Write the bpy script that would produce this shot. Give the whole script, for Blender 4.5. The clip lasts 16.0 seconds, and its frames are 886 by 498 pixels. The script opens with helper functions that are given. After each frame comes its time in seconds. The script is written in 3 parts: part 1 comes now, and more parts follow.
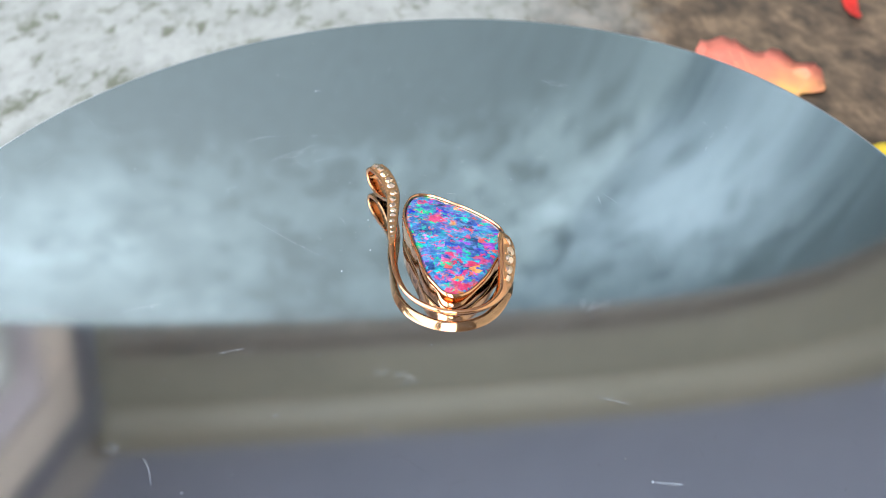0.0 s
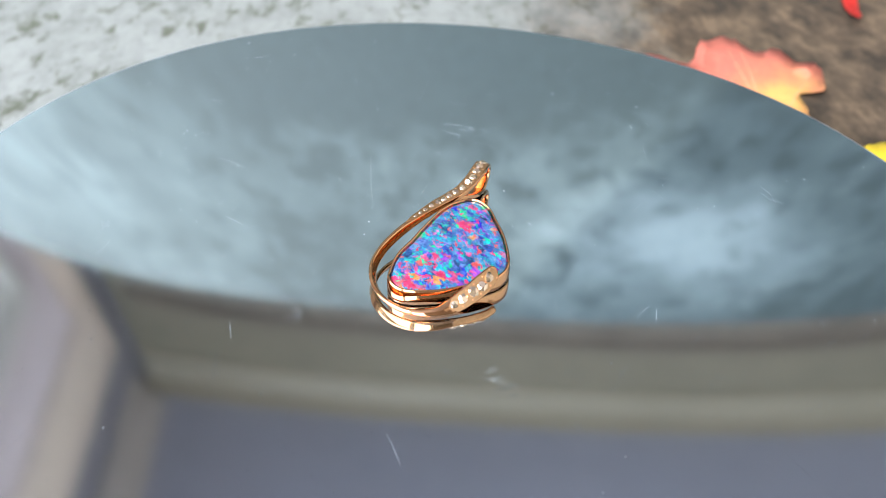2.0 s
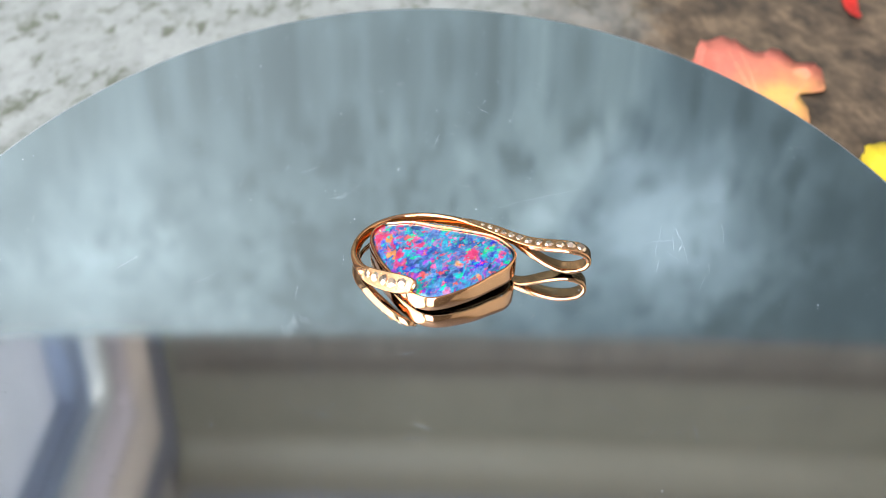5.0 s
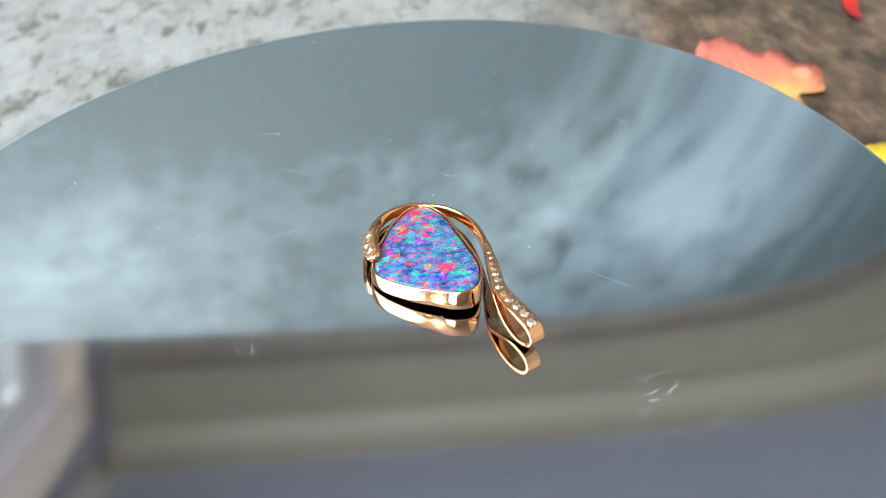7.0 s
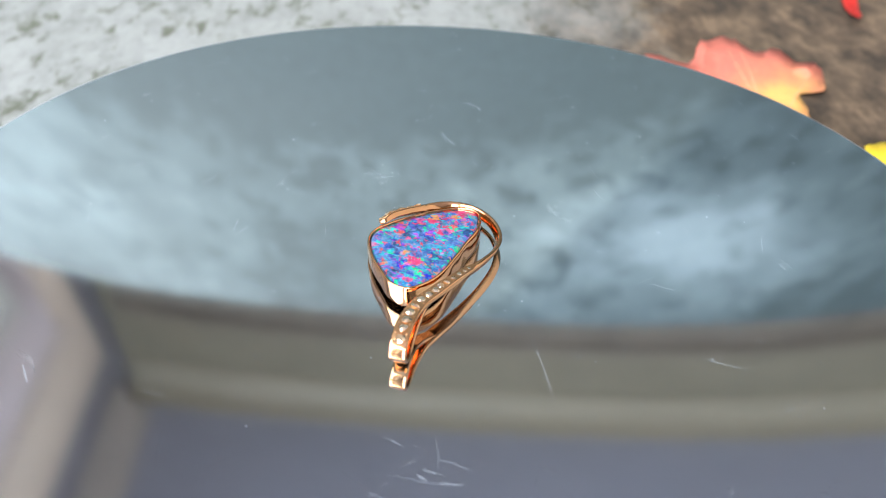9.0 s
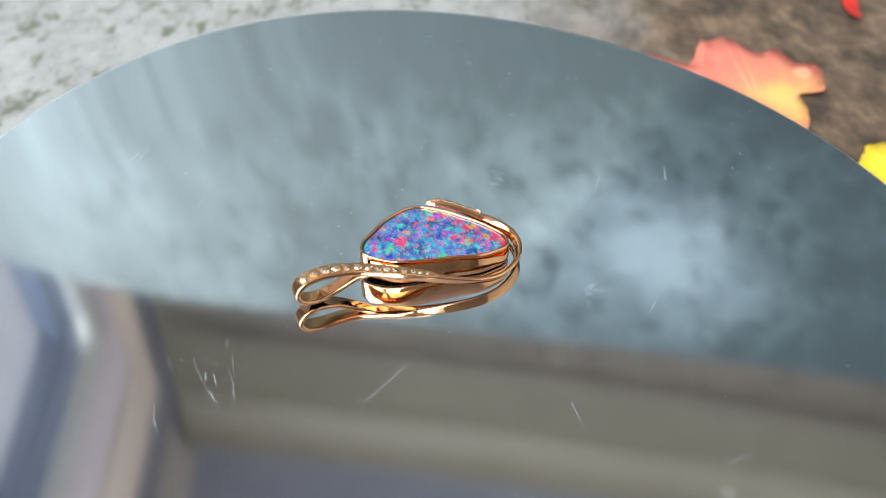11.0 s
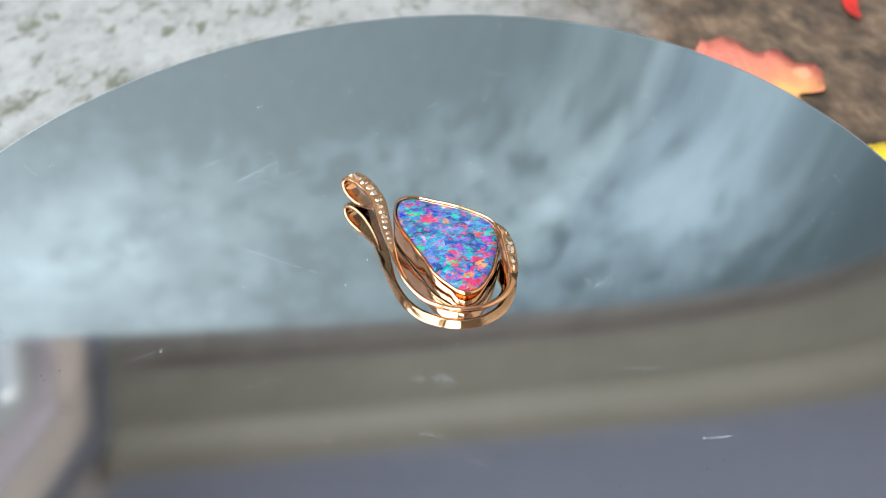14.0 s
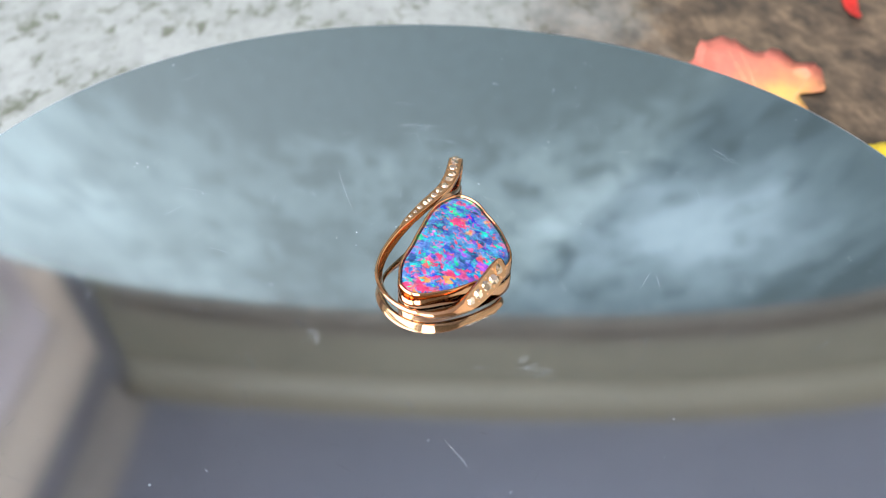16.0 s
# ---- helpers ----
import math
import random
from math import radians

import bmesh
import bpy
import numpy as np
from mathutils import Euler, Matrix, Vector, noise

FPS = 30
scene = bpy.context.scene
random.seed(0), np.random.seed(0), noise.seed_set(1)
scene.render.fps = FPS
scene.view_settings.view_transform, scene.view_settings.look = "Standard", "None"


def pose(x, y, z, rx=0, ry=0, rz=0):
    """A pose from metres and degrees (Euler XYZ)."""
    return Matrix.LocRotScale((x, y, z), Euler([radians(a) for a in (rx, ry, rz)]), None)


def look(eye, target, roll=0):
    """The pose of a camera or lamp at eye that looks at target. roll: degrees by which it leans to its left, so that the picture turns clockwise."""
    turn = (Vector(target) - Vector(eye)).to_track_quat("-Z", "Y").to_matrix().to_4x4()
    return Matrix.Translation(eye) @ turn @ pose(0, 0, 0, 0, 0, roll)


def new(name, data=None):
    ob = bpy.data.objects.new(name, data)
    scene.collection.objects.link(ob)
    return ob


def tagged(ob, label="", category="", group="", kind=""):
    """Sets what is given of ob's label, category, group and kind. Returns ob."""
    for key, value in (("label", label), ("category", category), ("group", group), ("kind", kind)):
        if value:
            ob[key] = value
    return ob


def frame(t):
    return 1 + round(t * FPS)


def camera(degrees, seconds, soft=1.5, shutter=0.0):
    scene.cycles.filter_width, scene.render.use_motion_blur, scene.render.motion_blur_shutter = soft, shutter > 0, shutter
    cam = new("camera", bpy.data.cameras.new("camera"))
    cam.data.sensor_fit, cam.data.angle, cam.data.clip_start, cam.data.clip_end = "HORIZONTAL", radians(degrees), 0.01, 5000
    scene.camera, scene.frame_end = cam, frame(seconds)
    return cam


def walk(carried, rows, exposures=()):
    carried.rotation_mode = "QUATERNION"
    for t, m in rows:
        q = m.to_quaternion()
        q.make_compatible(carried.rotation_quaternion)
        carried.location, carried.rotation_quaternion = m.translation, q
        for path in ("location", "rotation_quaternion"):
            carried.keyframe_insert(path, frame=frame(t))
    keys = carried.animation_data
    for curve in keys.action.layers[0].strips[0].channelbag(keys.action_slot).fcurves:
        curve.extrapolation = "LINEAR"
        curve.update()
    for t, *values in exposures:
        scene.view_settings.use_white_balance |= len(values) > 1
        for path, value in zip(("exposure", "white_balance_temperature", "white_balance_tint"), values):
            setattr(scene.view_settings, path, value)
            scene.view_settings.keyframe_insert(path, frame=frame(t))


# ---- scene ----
# One unit of the plan is 139 mm: a 180 mm mirror disc turning once in 14.5 s.
U = 0.139
PERIOD = 14.5

# ---- camera ----
cam = camera(56.03, 16.0, soft=0.5)
EYE = (0.0, -0.10406, 0.09216)
AIM = (0.00072, 0.00150, 0.00172)
walk(cam, [(0.0, look(EYE, AIM, 1.70)), (16.0, look(EYE, AIM, 1.70))],
     [(0.0, 0.14, 6250, 10), (2.0, 0.13, 6250, 10), (4.0, 0.0, 6390, 10), (6.5, 0.03, 6370, 10), (8.0, 0.12, 6320, 10), (9.0, 0.14, 6320, 11),
      (12.0, 0.0, 6500, 11), (13.0, 0.02, 6480, 11), (14.5, 0.11, 6340, 12), (16.0, 0.14, 6300, 11)])
cam.data.dof.use_dof = True
cam.data.dof.focus_distance = 0.137
cam.data.dof.aperture_fstop = 19.0
cam.data.dof.aperture_blades = 0

# ---- world, sun, large lights ----
SUN_AZ, SUN_EL = radians(-33), radians(41)      # azimuth from -y towards -x is negative
world = bpy.data.worlds.new("world")
scene.world = world
world.use_nodes = True
wn = world.node_tree.nodes
wl = world.node_tree.links
sky = wn.new("ShaderNodeTexSky")
sky.sky_type = "NISHITA"
sky.sun_disc = False
sky.sun_elevation = SUN_EL
sky.sun_rotation = radians(180) - SUN_AZ
wn["Background"].inputs["Strength"].default_value = 0.12
wl.new(sky.outputs[0], wn["Background"].inputs["Color"])

sun = new("sun", bpy.data.lights.new("sun", "SUN"))
sun.data.energy = 4.0
sun.data.angle = radians(0.5)
sun.data.color = (1.0, 0.95, 0.87)
SUN_DIR = Vector((math.sin(SUN_AZ) * math.cos(SUN_EL), -math.cos(SUN_AZ) * math.cos(SUN_EL), math.sin(SUN_EL)))
sun.matrix_world = look(SUN_DIR * 5, (0, 0, 0))


def window_sky(energy, width, eye, target):
    """The sky's light in a window's opening."""
    lamp = new("window_daylight", bpy.data.lights.new("window_daylight", "AREA"))
    lamp.data.shape = "RECTANGLE"
    lamp.data.size, lamp.data.size_y = width, 1.9
    lamp.data.energy = energy
    lamp.data.color = (0.82, 0.91, 1.0)
    lamp.matrix_world = look(eye, target)


window_sky(72, 1.05, (-0.33, -1.91, 0.93), (-0.33, 0, 0.93))
window_sky(58, 1.62, (-0.95, -0.72, 0.93), (0, -0.72, 0.93))
window_sky(21.0, 1.0, (-1.06, 0.88, 0.78), (0, 0.88, 0.78))


# ---- materials ----
def material(name):
    m = bpy.data.materials.new(name)
    m.use_nodes = True
    return m, m.node_tree.nodes, m.node_tree.links, m.node_tree.nodes["Principled BSDF"]


def add_noise(nodes, links, scale, detail=4.0, rough=0.55, stretch=(1, 1, 1), distortion=0.0, coord="Object"):
    tc = nodes.new("ShaderNodeTexCoord")
    mp = nodes.new("ShaderNodeMapping")
    mp.inputs["Scale"].default_value = stretch
    nz = nodes.new("ShaderNodeTexNoise")
    nz.inputs["Scale"].default_value = scale
    nz.inputs["Detail"].default_value = detail
    nz.inputs["Roughness"].default_value = rough
    nz.inputs["Distortion"].default_value = distortion
    links.new(tc.outputs[coord], mp.inputs["Vector"])
    links.new(mp.outputs[0], nz.inputs["Vector"])
    return nz.outputs["Fac"]


def ramp(nodes, links, fac, stops, interpolation="LINEAR"):
    r = nodes.new("ShaderNodeValToRGB")
    r.color_ramp.interpolation = interpolation
    el = r.color_ramp.elements
    while len(el) < len(stops):
        el.new(0.5)
    for e, (at, c) in zip(el, stops):
        e.position = at
        e.color = (*c, 1)
    links.new(fac, r.inputs["Fac"])
    return r.outputs["Color"]


def mixed(nodes, links, fac, a, b, kind="MIX"):
    m = nodes.new("ShaderNodeMix")
    m.data_type = "RGBA"
    m.blend_type = kind
    for value, socket in ((fac, m.inputs[0]), (a, m.inputs[6]), (b, m.inputs[7])):
        if isinstance(value, (int, float)):
            socket.default_value = value
        elif isinstance(value, tuple):
            socket.default_value = (*value, 1)
        else:
            links.new(value, socket)
    return m.outputs[2]


def bump(nodes, links, bsdf, height, strength, distance):
    b = nodes.new("ShaderNodeBump")
    b.inputs["Strength"].default_value = strength
    b.inputs["Distance"].default_value = distance
    links.new(height, b.inputs["Height"])
    links.new(b.outputs[0], bsdf.inputs["Normal"])


def plain(name, colour, vary, scale, roughness, metallic=0.0, relief=0.0):
    """A paint, plaster or wood with variation at two scales."""
    m, n, l, p = material(name)
    big = add_noise(n, l, scale, 3)
    fine = add_noise(n, l, scale * 9, 5)
    lo = tuple(c * (1 - vary) for c in colour)
    hi = tuple(min(1, c * (1 + vary)) for c in colour)
    c = ramp(n, l, big, [(0.3, lo), (0.7, hi)])
    c = mixed(n, l, 0.35, c, ramp(n, l, fine, [(0.3, lo), (0.7, hi)]))
    l.new(c, p.inputs["Base Color"])
    p.inputs["Roughness"].default_value = roughness
    p.inputs["Metallic"].default_value = metallic
    if relief:
        bump(n, l, p, fine, 0.4, relief)
    return m


def gold_material(name, colour, roughness):
    m, n, l, p = material(name)
    fine = add_noise(n, l, 900, 5)
    wear = add_noise(n, l, 160, 3)
    c = ramp(n, l, wear, [(0.3, tuple(v * 0.95 for v in colour)), (0.7, colour)])
    l.new(c, p.inputs["Base Color"])
    p.inputs["Metallic"].default_value = 1.0
    r = n.new("ShaderNodeMapRange")
    r.inputs[3].default_value = roughness * 0.6
    r.inputs[4].default_value = roughness * 1.5
    l.new(fine, r.inputs[0])
    l.new(r.outputs[0], p.inputs["Roughness"])
    ripple = add_noise(n, l, 420, 3)
    bump(n, l, p, ripple, 0.12, 0.00018)
    return m


def opal_material():
    """Blue body with flakes of violet, pink, green and red fire, each flake tilted its own way."""
    m, n, l, p = material("opal")
    tc = n.new("ShaderNodeTexCoord")
    at = tc.outputs["Object"]
    for scale, amount in ((500, 0.0010), (1700, 0.0006), (5200, 0.00035), (11000, 0.0002)):
        warp = n.new("ShaderNodeTexNoise")
        warp.inputs["Scale"].default_value = scale
        warp.inputs["Detail"].default_value = 2
        l.new(tc.outputs["Object"], warp.inputs["Vector"])
        shift = n.new("ShaderNodeVectorMath")
        shift.operation = "MULTIPLY_ADD"
        shift.inputs[1].default_value = (amount * 2.4, amount * 1.6, amount)
        l.new(warp.outputs["Color"], shift.inputs[0])
        l.new(at, shift.inputs[2])
        at = shift.outputs[0]

    def flakes(scale, stretch, turn, stops):
        mp = n.new("ShaderNodeMapping")
        mp.inputs["Scale"].default_value = stretch
        mp.inputs["Rotation"].default_value = (0, 0, radians(turn))
        l.new(at, mp.inputs["Vector"])
        v = n.new("ShaderNodeTexVoronoi")
        v.inputs["Scale"].default_value = scale
        l.new(mp.outputs[0], v.inputs["Vector"])
        sep = n.new("ShaderNodeSeparateColor")
        l.new(v.outputs["Color"], sep.inputs[0])
        return ramp(n, l, sep.outputs[0], stops, "CONSTANT"), sep.outputs[1], v.outputs["Color"]

    blues = [(0.0, (0.03, 0.17, 0.38)), (0.16, (0.06, 0.20, 0.40)), (0.30, (0.02, 0.06, 0.34)), (0.40, (0.01, 0.27, 0.36)), (0.52, (0.08, 0.14, 0.38)),
             (0.66, (0.012, 0.05, 0.14)), (0.74, (0.09, 0.17, 0.42)), (0.86, (0.02, 0.30, 0.44)), (0.95, (0.006, 0.012, 0.46))]
    fires = [(0.0, (0.62, 0.035, 0.12)), (0.18, (0.58, 0.08, 0.22)), (0.36, (0.66, 0.10, 0.09)), (0.52, (0.24, 0.05, 0.44)), (0.62, (0.50, 0.16, 0.36)),
             (0.68, (0.01, 0.46, 0.40)), (0.80, (0.005, 0.52, 0.22)), (0.93, (0.66, 0.24, 0.06))]
    base, _, tilt_a = flakes(690, (0.7, 1, 1), 6, blues)
    fine, fg, tilt_b = flakes(1600, (0.6, 1, 1), -5, blues)
    fire, g, _ = flakes(760, (0.7, 1, 1), 8, fires)
    spark, sg, _ = flakes(2300, (0.6, 1, 1), -10, fires)

    def above(value, limit, soft):
        k = n.new("ShaderNodeMapRange")
        k.inputs[1].default_value = limit - soft
        k.inputs[2].default_value = limit + soft
        l.new(value, k.inputs[0])
        return k.outputs[0]

    where = add_noise(n, l, 260, 3)
    both = n.new("ShaderNodeMath")
    both.operation = "MULTIPLY_ADD"
    both.inputs[1].default_value = 3.4
    l.new(where, both.inputs[0])
    l.new(g, both.inputs[2])
    c = mixed(n, l, above(fg, 0.5, 0.25), base, fine)
    c = mixed(n, l, above(both.outputs[0], 2.60, 0.10), c, fire)
    c = mixed(n, l, above(sg, 0.83, 0.05), c, spark)
    grain = add_noise(n, l, 5600, 4, stretch=(0.45, 1, 1))
    c = mixed(n, l, 0.9, c, ramp(n, l, grain, [(0.3, (0.16, 0.16, 0.2)), (0.7, (0.9, 0.9, 0.86))]), "SOFT_LIGHT")
    shade = add_noise(n, l, 800, 3)
    c = mixed(n, l, 0.7, c, ramp(n, l, shade, [(0.35, (0.16, 0.18, 0.25)), (0.62, (0.8, 0.8, 0.8))]), "SOFT_LIGHT")

    def leaning(tilt, amount):
        v = n.new("ShaderNodeVectorMath")
        v.operation = "MULTIPLY_ADD"
        v.inputs[1].default_value = (amount, amount, 0)
        v.inputs[2].default_value = (-amount / 2, -amount / 2, 1)
        l.new(tilt, v.inputs[0])
        turn = n.new("ShaderNodeVectorTransform")
        turn.vector_type, turn.convert_from, turn.convert_to = "NORMAL", "OBJECT", "WORLD"
        l.new(v.outputs[0], turn.inputs[0])
        return turn.outputs[0]

    l.new(c, p.inputs["Base Color"])
    p.inputs["Roughness"].default_value = 0.3
    p.inputs["Coat Weight"].default_value = 1.0
    p.inputs["Coat Roughness"].default_value = 0.03
    flash = n.new("ShaderNodeBsdfPrincipled")
    l.new(mixed(n, l, 1.0, c, (2.0, 2.0, 2.0), "MULTIPLY"), flash.inputs["Base Color"])
    flash.inputs["Metallic"].default_value = 1.0
    flash.inputs["Roughness"].default_value = 0.32
    flash.inputs["Coat Weight"].default_value = 1.0
    flash.inputs["Coat Roughness"].default_value = 0.03
    l.new(mixed(n, l, 0.5, leaning(tilt_a, 1.1), leaning(tilt_b, 1.3)), flash.inputs["Normal"])
    both_faces = n.new("ShaderNodeMixShader")
    both_faces.inputs[0].default_value = 0.45
    l.new(p.outputs[0], both_faces.inputs[1])
    l.new(flash.outputs[0], both_faces.inputs[2])
    l.new(both_faces.outputs[0], n["Material Output"].inputs["Surface"])
    return m


def mirror_material():
    m, n, l, p = material("mirror")
    p.inputs["Metallic"].default_value = 1.0
    film = add_noise(n, l, 26, 4)
    c = ramp(n, l, film, [(0.3, (0.70, 0.765, 0.80)), (0.7, (0.73, 0.79, 0.82))])
    l.new(c, p.inputs["Base Color"])
    p.inputs["Roughness"].default_value = 0.055
    return m


def stone_material(name, light, mid, dark, brown, side):
    """Weathered stone: pale ground, grey-green lichen blotches, a brown patch towards +x."""
    m, n, l, p = material(name)
    blot = add_noise(n, l, 150, 6, 0.6, stretch=(1, 0.55, 1))
    big = add_noise(n, l, 34, 4, 0.6, stretch=(1, 0.6, 1))
    fine = add_noise(n, l, 480, 5, stretch=(1, 0.75, 1))
    lichen = add_noise(n, l, 150, 4, 0.6, stretch=(1, 0.48, 1))
    c = ramp(n, l, blot, [(0.33, mid), (0.45, tuple(v * 0.9 for v in light)), (0.58, tuple(v * 1.12 for v in light))])
    c = mixed(n, l, 0.3, c, ramp(n, l, big, [(0.35, mid), (0.62, light)]))
    patch = n.new("ShaderNodeMapRange")
    patch.inputs[1].default_value, patch.inputs[2].default_value = 0.53, 0.66
    l.new(lichen, patch.inputs[0])
    c = mixed(n, l, patch.outputs[0], c, dark)
    earth = ramp(n, l, blot, [(0.35, tuple(v * 0.42 for v in brown)), (0.50, brown), (0.66, tuple(v * 1.9 for v in brown))])
    tc = n.new("ShaderNodeTexCoord")
    sep = n.new("ShaderNodeSeparateXYZ")
    l.new(tc.outputs["Object"], sep.inputs[0])
    add = n.new("ShaderNodeMath")
    add.operation = "MULTIPLY_ADD"
    add.inputs[1].default_value = 0.10
    l.new(big, add.inputs[0])
    l.new(sep.outputs[0], add.inputs[2])
    span = n.new("ShaderNodeMapRange")
    span.inputs[1].default_value = side
    span.inputs[2].default_value = side + 0.07
    l.new(add.outputs[0], span.inputs[0])
    c = mixed(n, l, span.outputs[0], c, earth)
    c = mixed(n, l, 0.25, c, ramp(n, l, fine, [(0.3, dark), (0.7, light)]), "SOFT_LIGHT")
    l.new(c, p.inputs["Base Color"])
    p.inputs["Roughness"].default_value = 0.75
    bump(n, l, p, fine, 0.5, 0.0006)
    return m


def backdrop_material():
    """Blue-grey stone print: two pale clouds on a darker mottled ground."""
    m, n, l, p = material("backdrop_print")
    tc = n.new("ShaderNodeTexCoord")
    cloud = add_noise(n, l, 13, 5, 0.6, distortion=0.2, stretch=(1, 1, 1.4))
    mottle = add_noise(n, l, 38, 5, 0.62, stretch=(1, 1, 1.3))
    fine = add_noise(n, l, 120, 5)

    def blob(x, z, rx, rz):
        mp = n.new("ShaderNodeMapping")
        mp.vector_type = "TEXTURE"
        mp.inputs["Location"].default_value = (x, 0.334, z)
        mp.inputs["Scale"].default_value = (rx, 1, rz)
        l.new(tc.outputs["Object"], mp.inputs["Vector"])
        g = n.new("ShaderNodeTexGradient")
        g.gradient_type = "QUADRATIC_SPHERE"
        l.new(mp.outputs[0], g.inputs["Vector"])
        return g.outputs["Fac"]

    spots = add_noise(n, l, 62, 3, 0.5, distortion=0.5, stretch=(1, 1, 1.15))
    dark = n.new("ShaderNodeMapRange")
    dark.inputs[1].default_value, dark.inputs[2].default_value = 0.53, 0.68
    l.new(spots, dark.inputs[0])
    place = n.new("ShaderNodeSeparateXYZ")
    l.new(tc.outputs["Object"], place.inputs[0])
    busy = n.new("ShaderNodeMapRange")
    busy.inputs[1].default_value, busy.inputs[2].default_value, busy.inputs[3].default_value = -0.30, -0.05, 0.30
    l.new(place.outputs[0], busy.inputs[0])

    def calmed(value, about):
        """The pattern's departure from its mean, weaker towards the plain end of the board."""
        off = n.new("ShaderNodeMath")
        off.operation = "SUBTRACT"
        off.inputs[1].default_value = about
        l.new(value, off.inputs[0])
        weak = n.new("ShaderNodeMath")
        weak.operation = "MULTIPLY_ADD"
        weak.inputs[2].default_value = about
        l.new(off.outputs[0], weak.inputs[0])
        l.new(busy.outputs[0], weak.inputs[1])
        return weak.outputs[0]

    mottle, spots_dark = calmed(mottle, 0.5), calmed(dark.outputs[0], 0.2)
    total = cloud
    for fac, weight in ((spots_dark, -0.28), (blob(-0.25, 0.29, 0.28, 0.24), 0.36), (blob(0.14, 0.265, 0.24, 0.15), 0.68), (blob(-0.02, 0.12, 0.36, 0.12), -0.74), (blob(0.36, 0.24, 0.24, 0.30), -0.32),
                        (mottle, 0.58), (cloud, -0.35)):
        add = n.new("ShaderNodeMath")
        add.operation = "MULTIPLY_ADD"
        add.inputs[1].default_value = weight
        l.new(fac, add.inputs[0])
        l.new(total, add.inputs[2])
        total = add.outputs[0]
    half = n.new("ShaderNodeMath")
    half.operation = "MULTIPLY_ADD"
    half.inputs[2].default_value = 0.088
    half.inputs[1].default_value = 0.515
    l.new(total, half.inputs[0])
    c = ramp(n, l, half.outputs[0], [(0.36, (0.044, 0.061, 0.061)), (0.48, (0.092, 0.118, 0.119)), (0.58, (0.160, 0.195, 0.196)), (0.70, (0.29, 0.335, 0.34))])
    c = mixed(n, l, 0.25, c, ramp(n, l, fine, [(0.3, (0.2, 0.2, 0.2)), (0.7, (0.75, 0.75, 0.75))]), "SOFT_LIGHT")
    l.new(c, p.inputs["Base Color"])
    p.inputs["Roughness"].default_value = 0.6
    return m


def leaf_material(name, tip, mid, base, axis, start, length, spot=None):
    """An autumn leaf whose colour runs along one direction or out from one spot, with blotches."""
    m, n, l, p = material(name)
    tc = n.new("ShaderNodeTexCoord")
    dot = n.new("ShaderNodeVectorMath")
    dot.operation = "DISTANCE" if spot else "DOT_PRODUCT"
    dot.inputs[1].default_value = (*(spot or axis), 0)
    l.new(tc.outputs["Object"], dot.inputs[0])
    blot = add_noise(n, l, 90, 4)
    add = n.new("ShaderNodeMath")
    add.operation = "MULTIPLY_ADD"
    add.inputs[1].default_value = length * 0.9
    l.new(blot, add.inputs[0])
    l.new(dot.outputs["Value"], add.inputs[2])
    span = n.new("ShaderNodeMapRange")
    span.inputs[1].default_value = start + length * 0.45
    span.inputs[2].default_value = start + length * 1.45
    l.new(add.outputs[0], span.inputs[0])
    c = ramp(n, l, span.outputs[0], [(0.0, base), (0.45, mid), (0.8, tip)])
    fine = add_noise(n, l, 500, 4)
    c = mixed(n, l, 0.3, c, ramp(n, l, fine, [(0.35, tuple(v * 0.6 for v in mid)), (0.65, mid)]))
    l.new(c, p.inputs["Base Color"])
    p.inputs["Roughness"].default_value = 0.5
    p.inputs["Subsurface Weight"].default_value = 0.0
    bump(n, l, p, fine, 0.4, 0.0003)
    return m


GOLD = gold_material("rose_gold", (0.82, 0.41, 0.19), 0.08)
GOLD_BEAD = gold_material("rose_gold_bead", (0.80, 0.42, 0.19), 0.3)
PAVE = gold_material("pave_gold", (0.55, 0.31, 0.15), 0.42)
OPAL = opal_material()
MIRROR = mirror_material()
ACRYLIC = plain("clear_edge", (0.28, 0.30, 0.31), 0.1, 60, 0.35)


def film_material(name, most):
    """A pale film on the mirror that is patchy and partly clear."""
    m, n, l, p = material(name)
    p.inputs["Base Color"].default_value = (0.72, 0.76, 0.82, 1)
    p.inputs["Roughness"].default_value = 0.5
    r = n.new("ShaderNodeMapRange")
    r.inputs[1].default_value, r.inputs[2].default_value = 0.3, 0.7
    r.inputs[3].default_value, r.inputs[4].default_value = 0.02, most
    l.new(add_noise(n, l, 300, 4), r.inputs[0])
    l.new(r.outputs[0], p.inputs["Alpha"])
    return m


SCRATCH = film_material("scratch", 0.31)
DUST = film_material("dust", 0.5)
SMUDGE = film_material("smudge", 0.022)
DIAMOND, _n, _l, _p = material("diamond")
_p.inputs["Base Color"].default_value = (1.0, 0.74, 0.50, 1)
_p.inputs["Roughness"].default_value = 0.0
_p.inputs["IOR"].default_value = 2.4
_p.inputs["Metallic"].default_value = 0.95
SLAB = stone_material("weathered_stone", (0.30, 0.306, 0.292), (0.205, 0.212, 0.192), (0.115, 0.12, 0.088), (0.096, 0.065, 0.040), 0.058)
PRINT = backdrop_material()
OLIVE = plain("olive_plaster", (0.275, 0.234, 0.168), 0.14, 3, 0.85, relief=0.001)
CEILING = plain("ceiling_paint", (0.39, 0.388, 0.468), 0.06, 2, 0.9, relief=0.0008)
CREAM = plain("cream_paint", (0.375, 0.318, 0.235), 0.08, 5, 0.5)
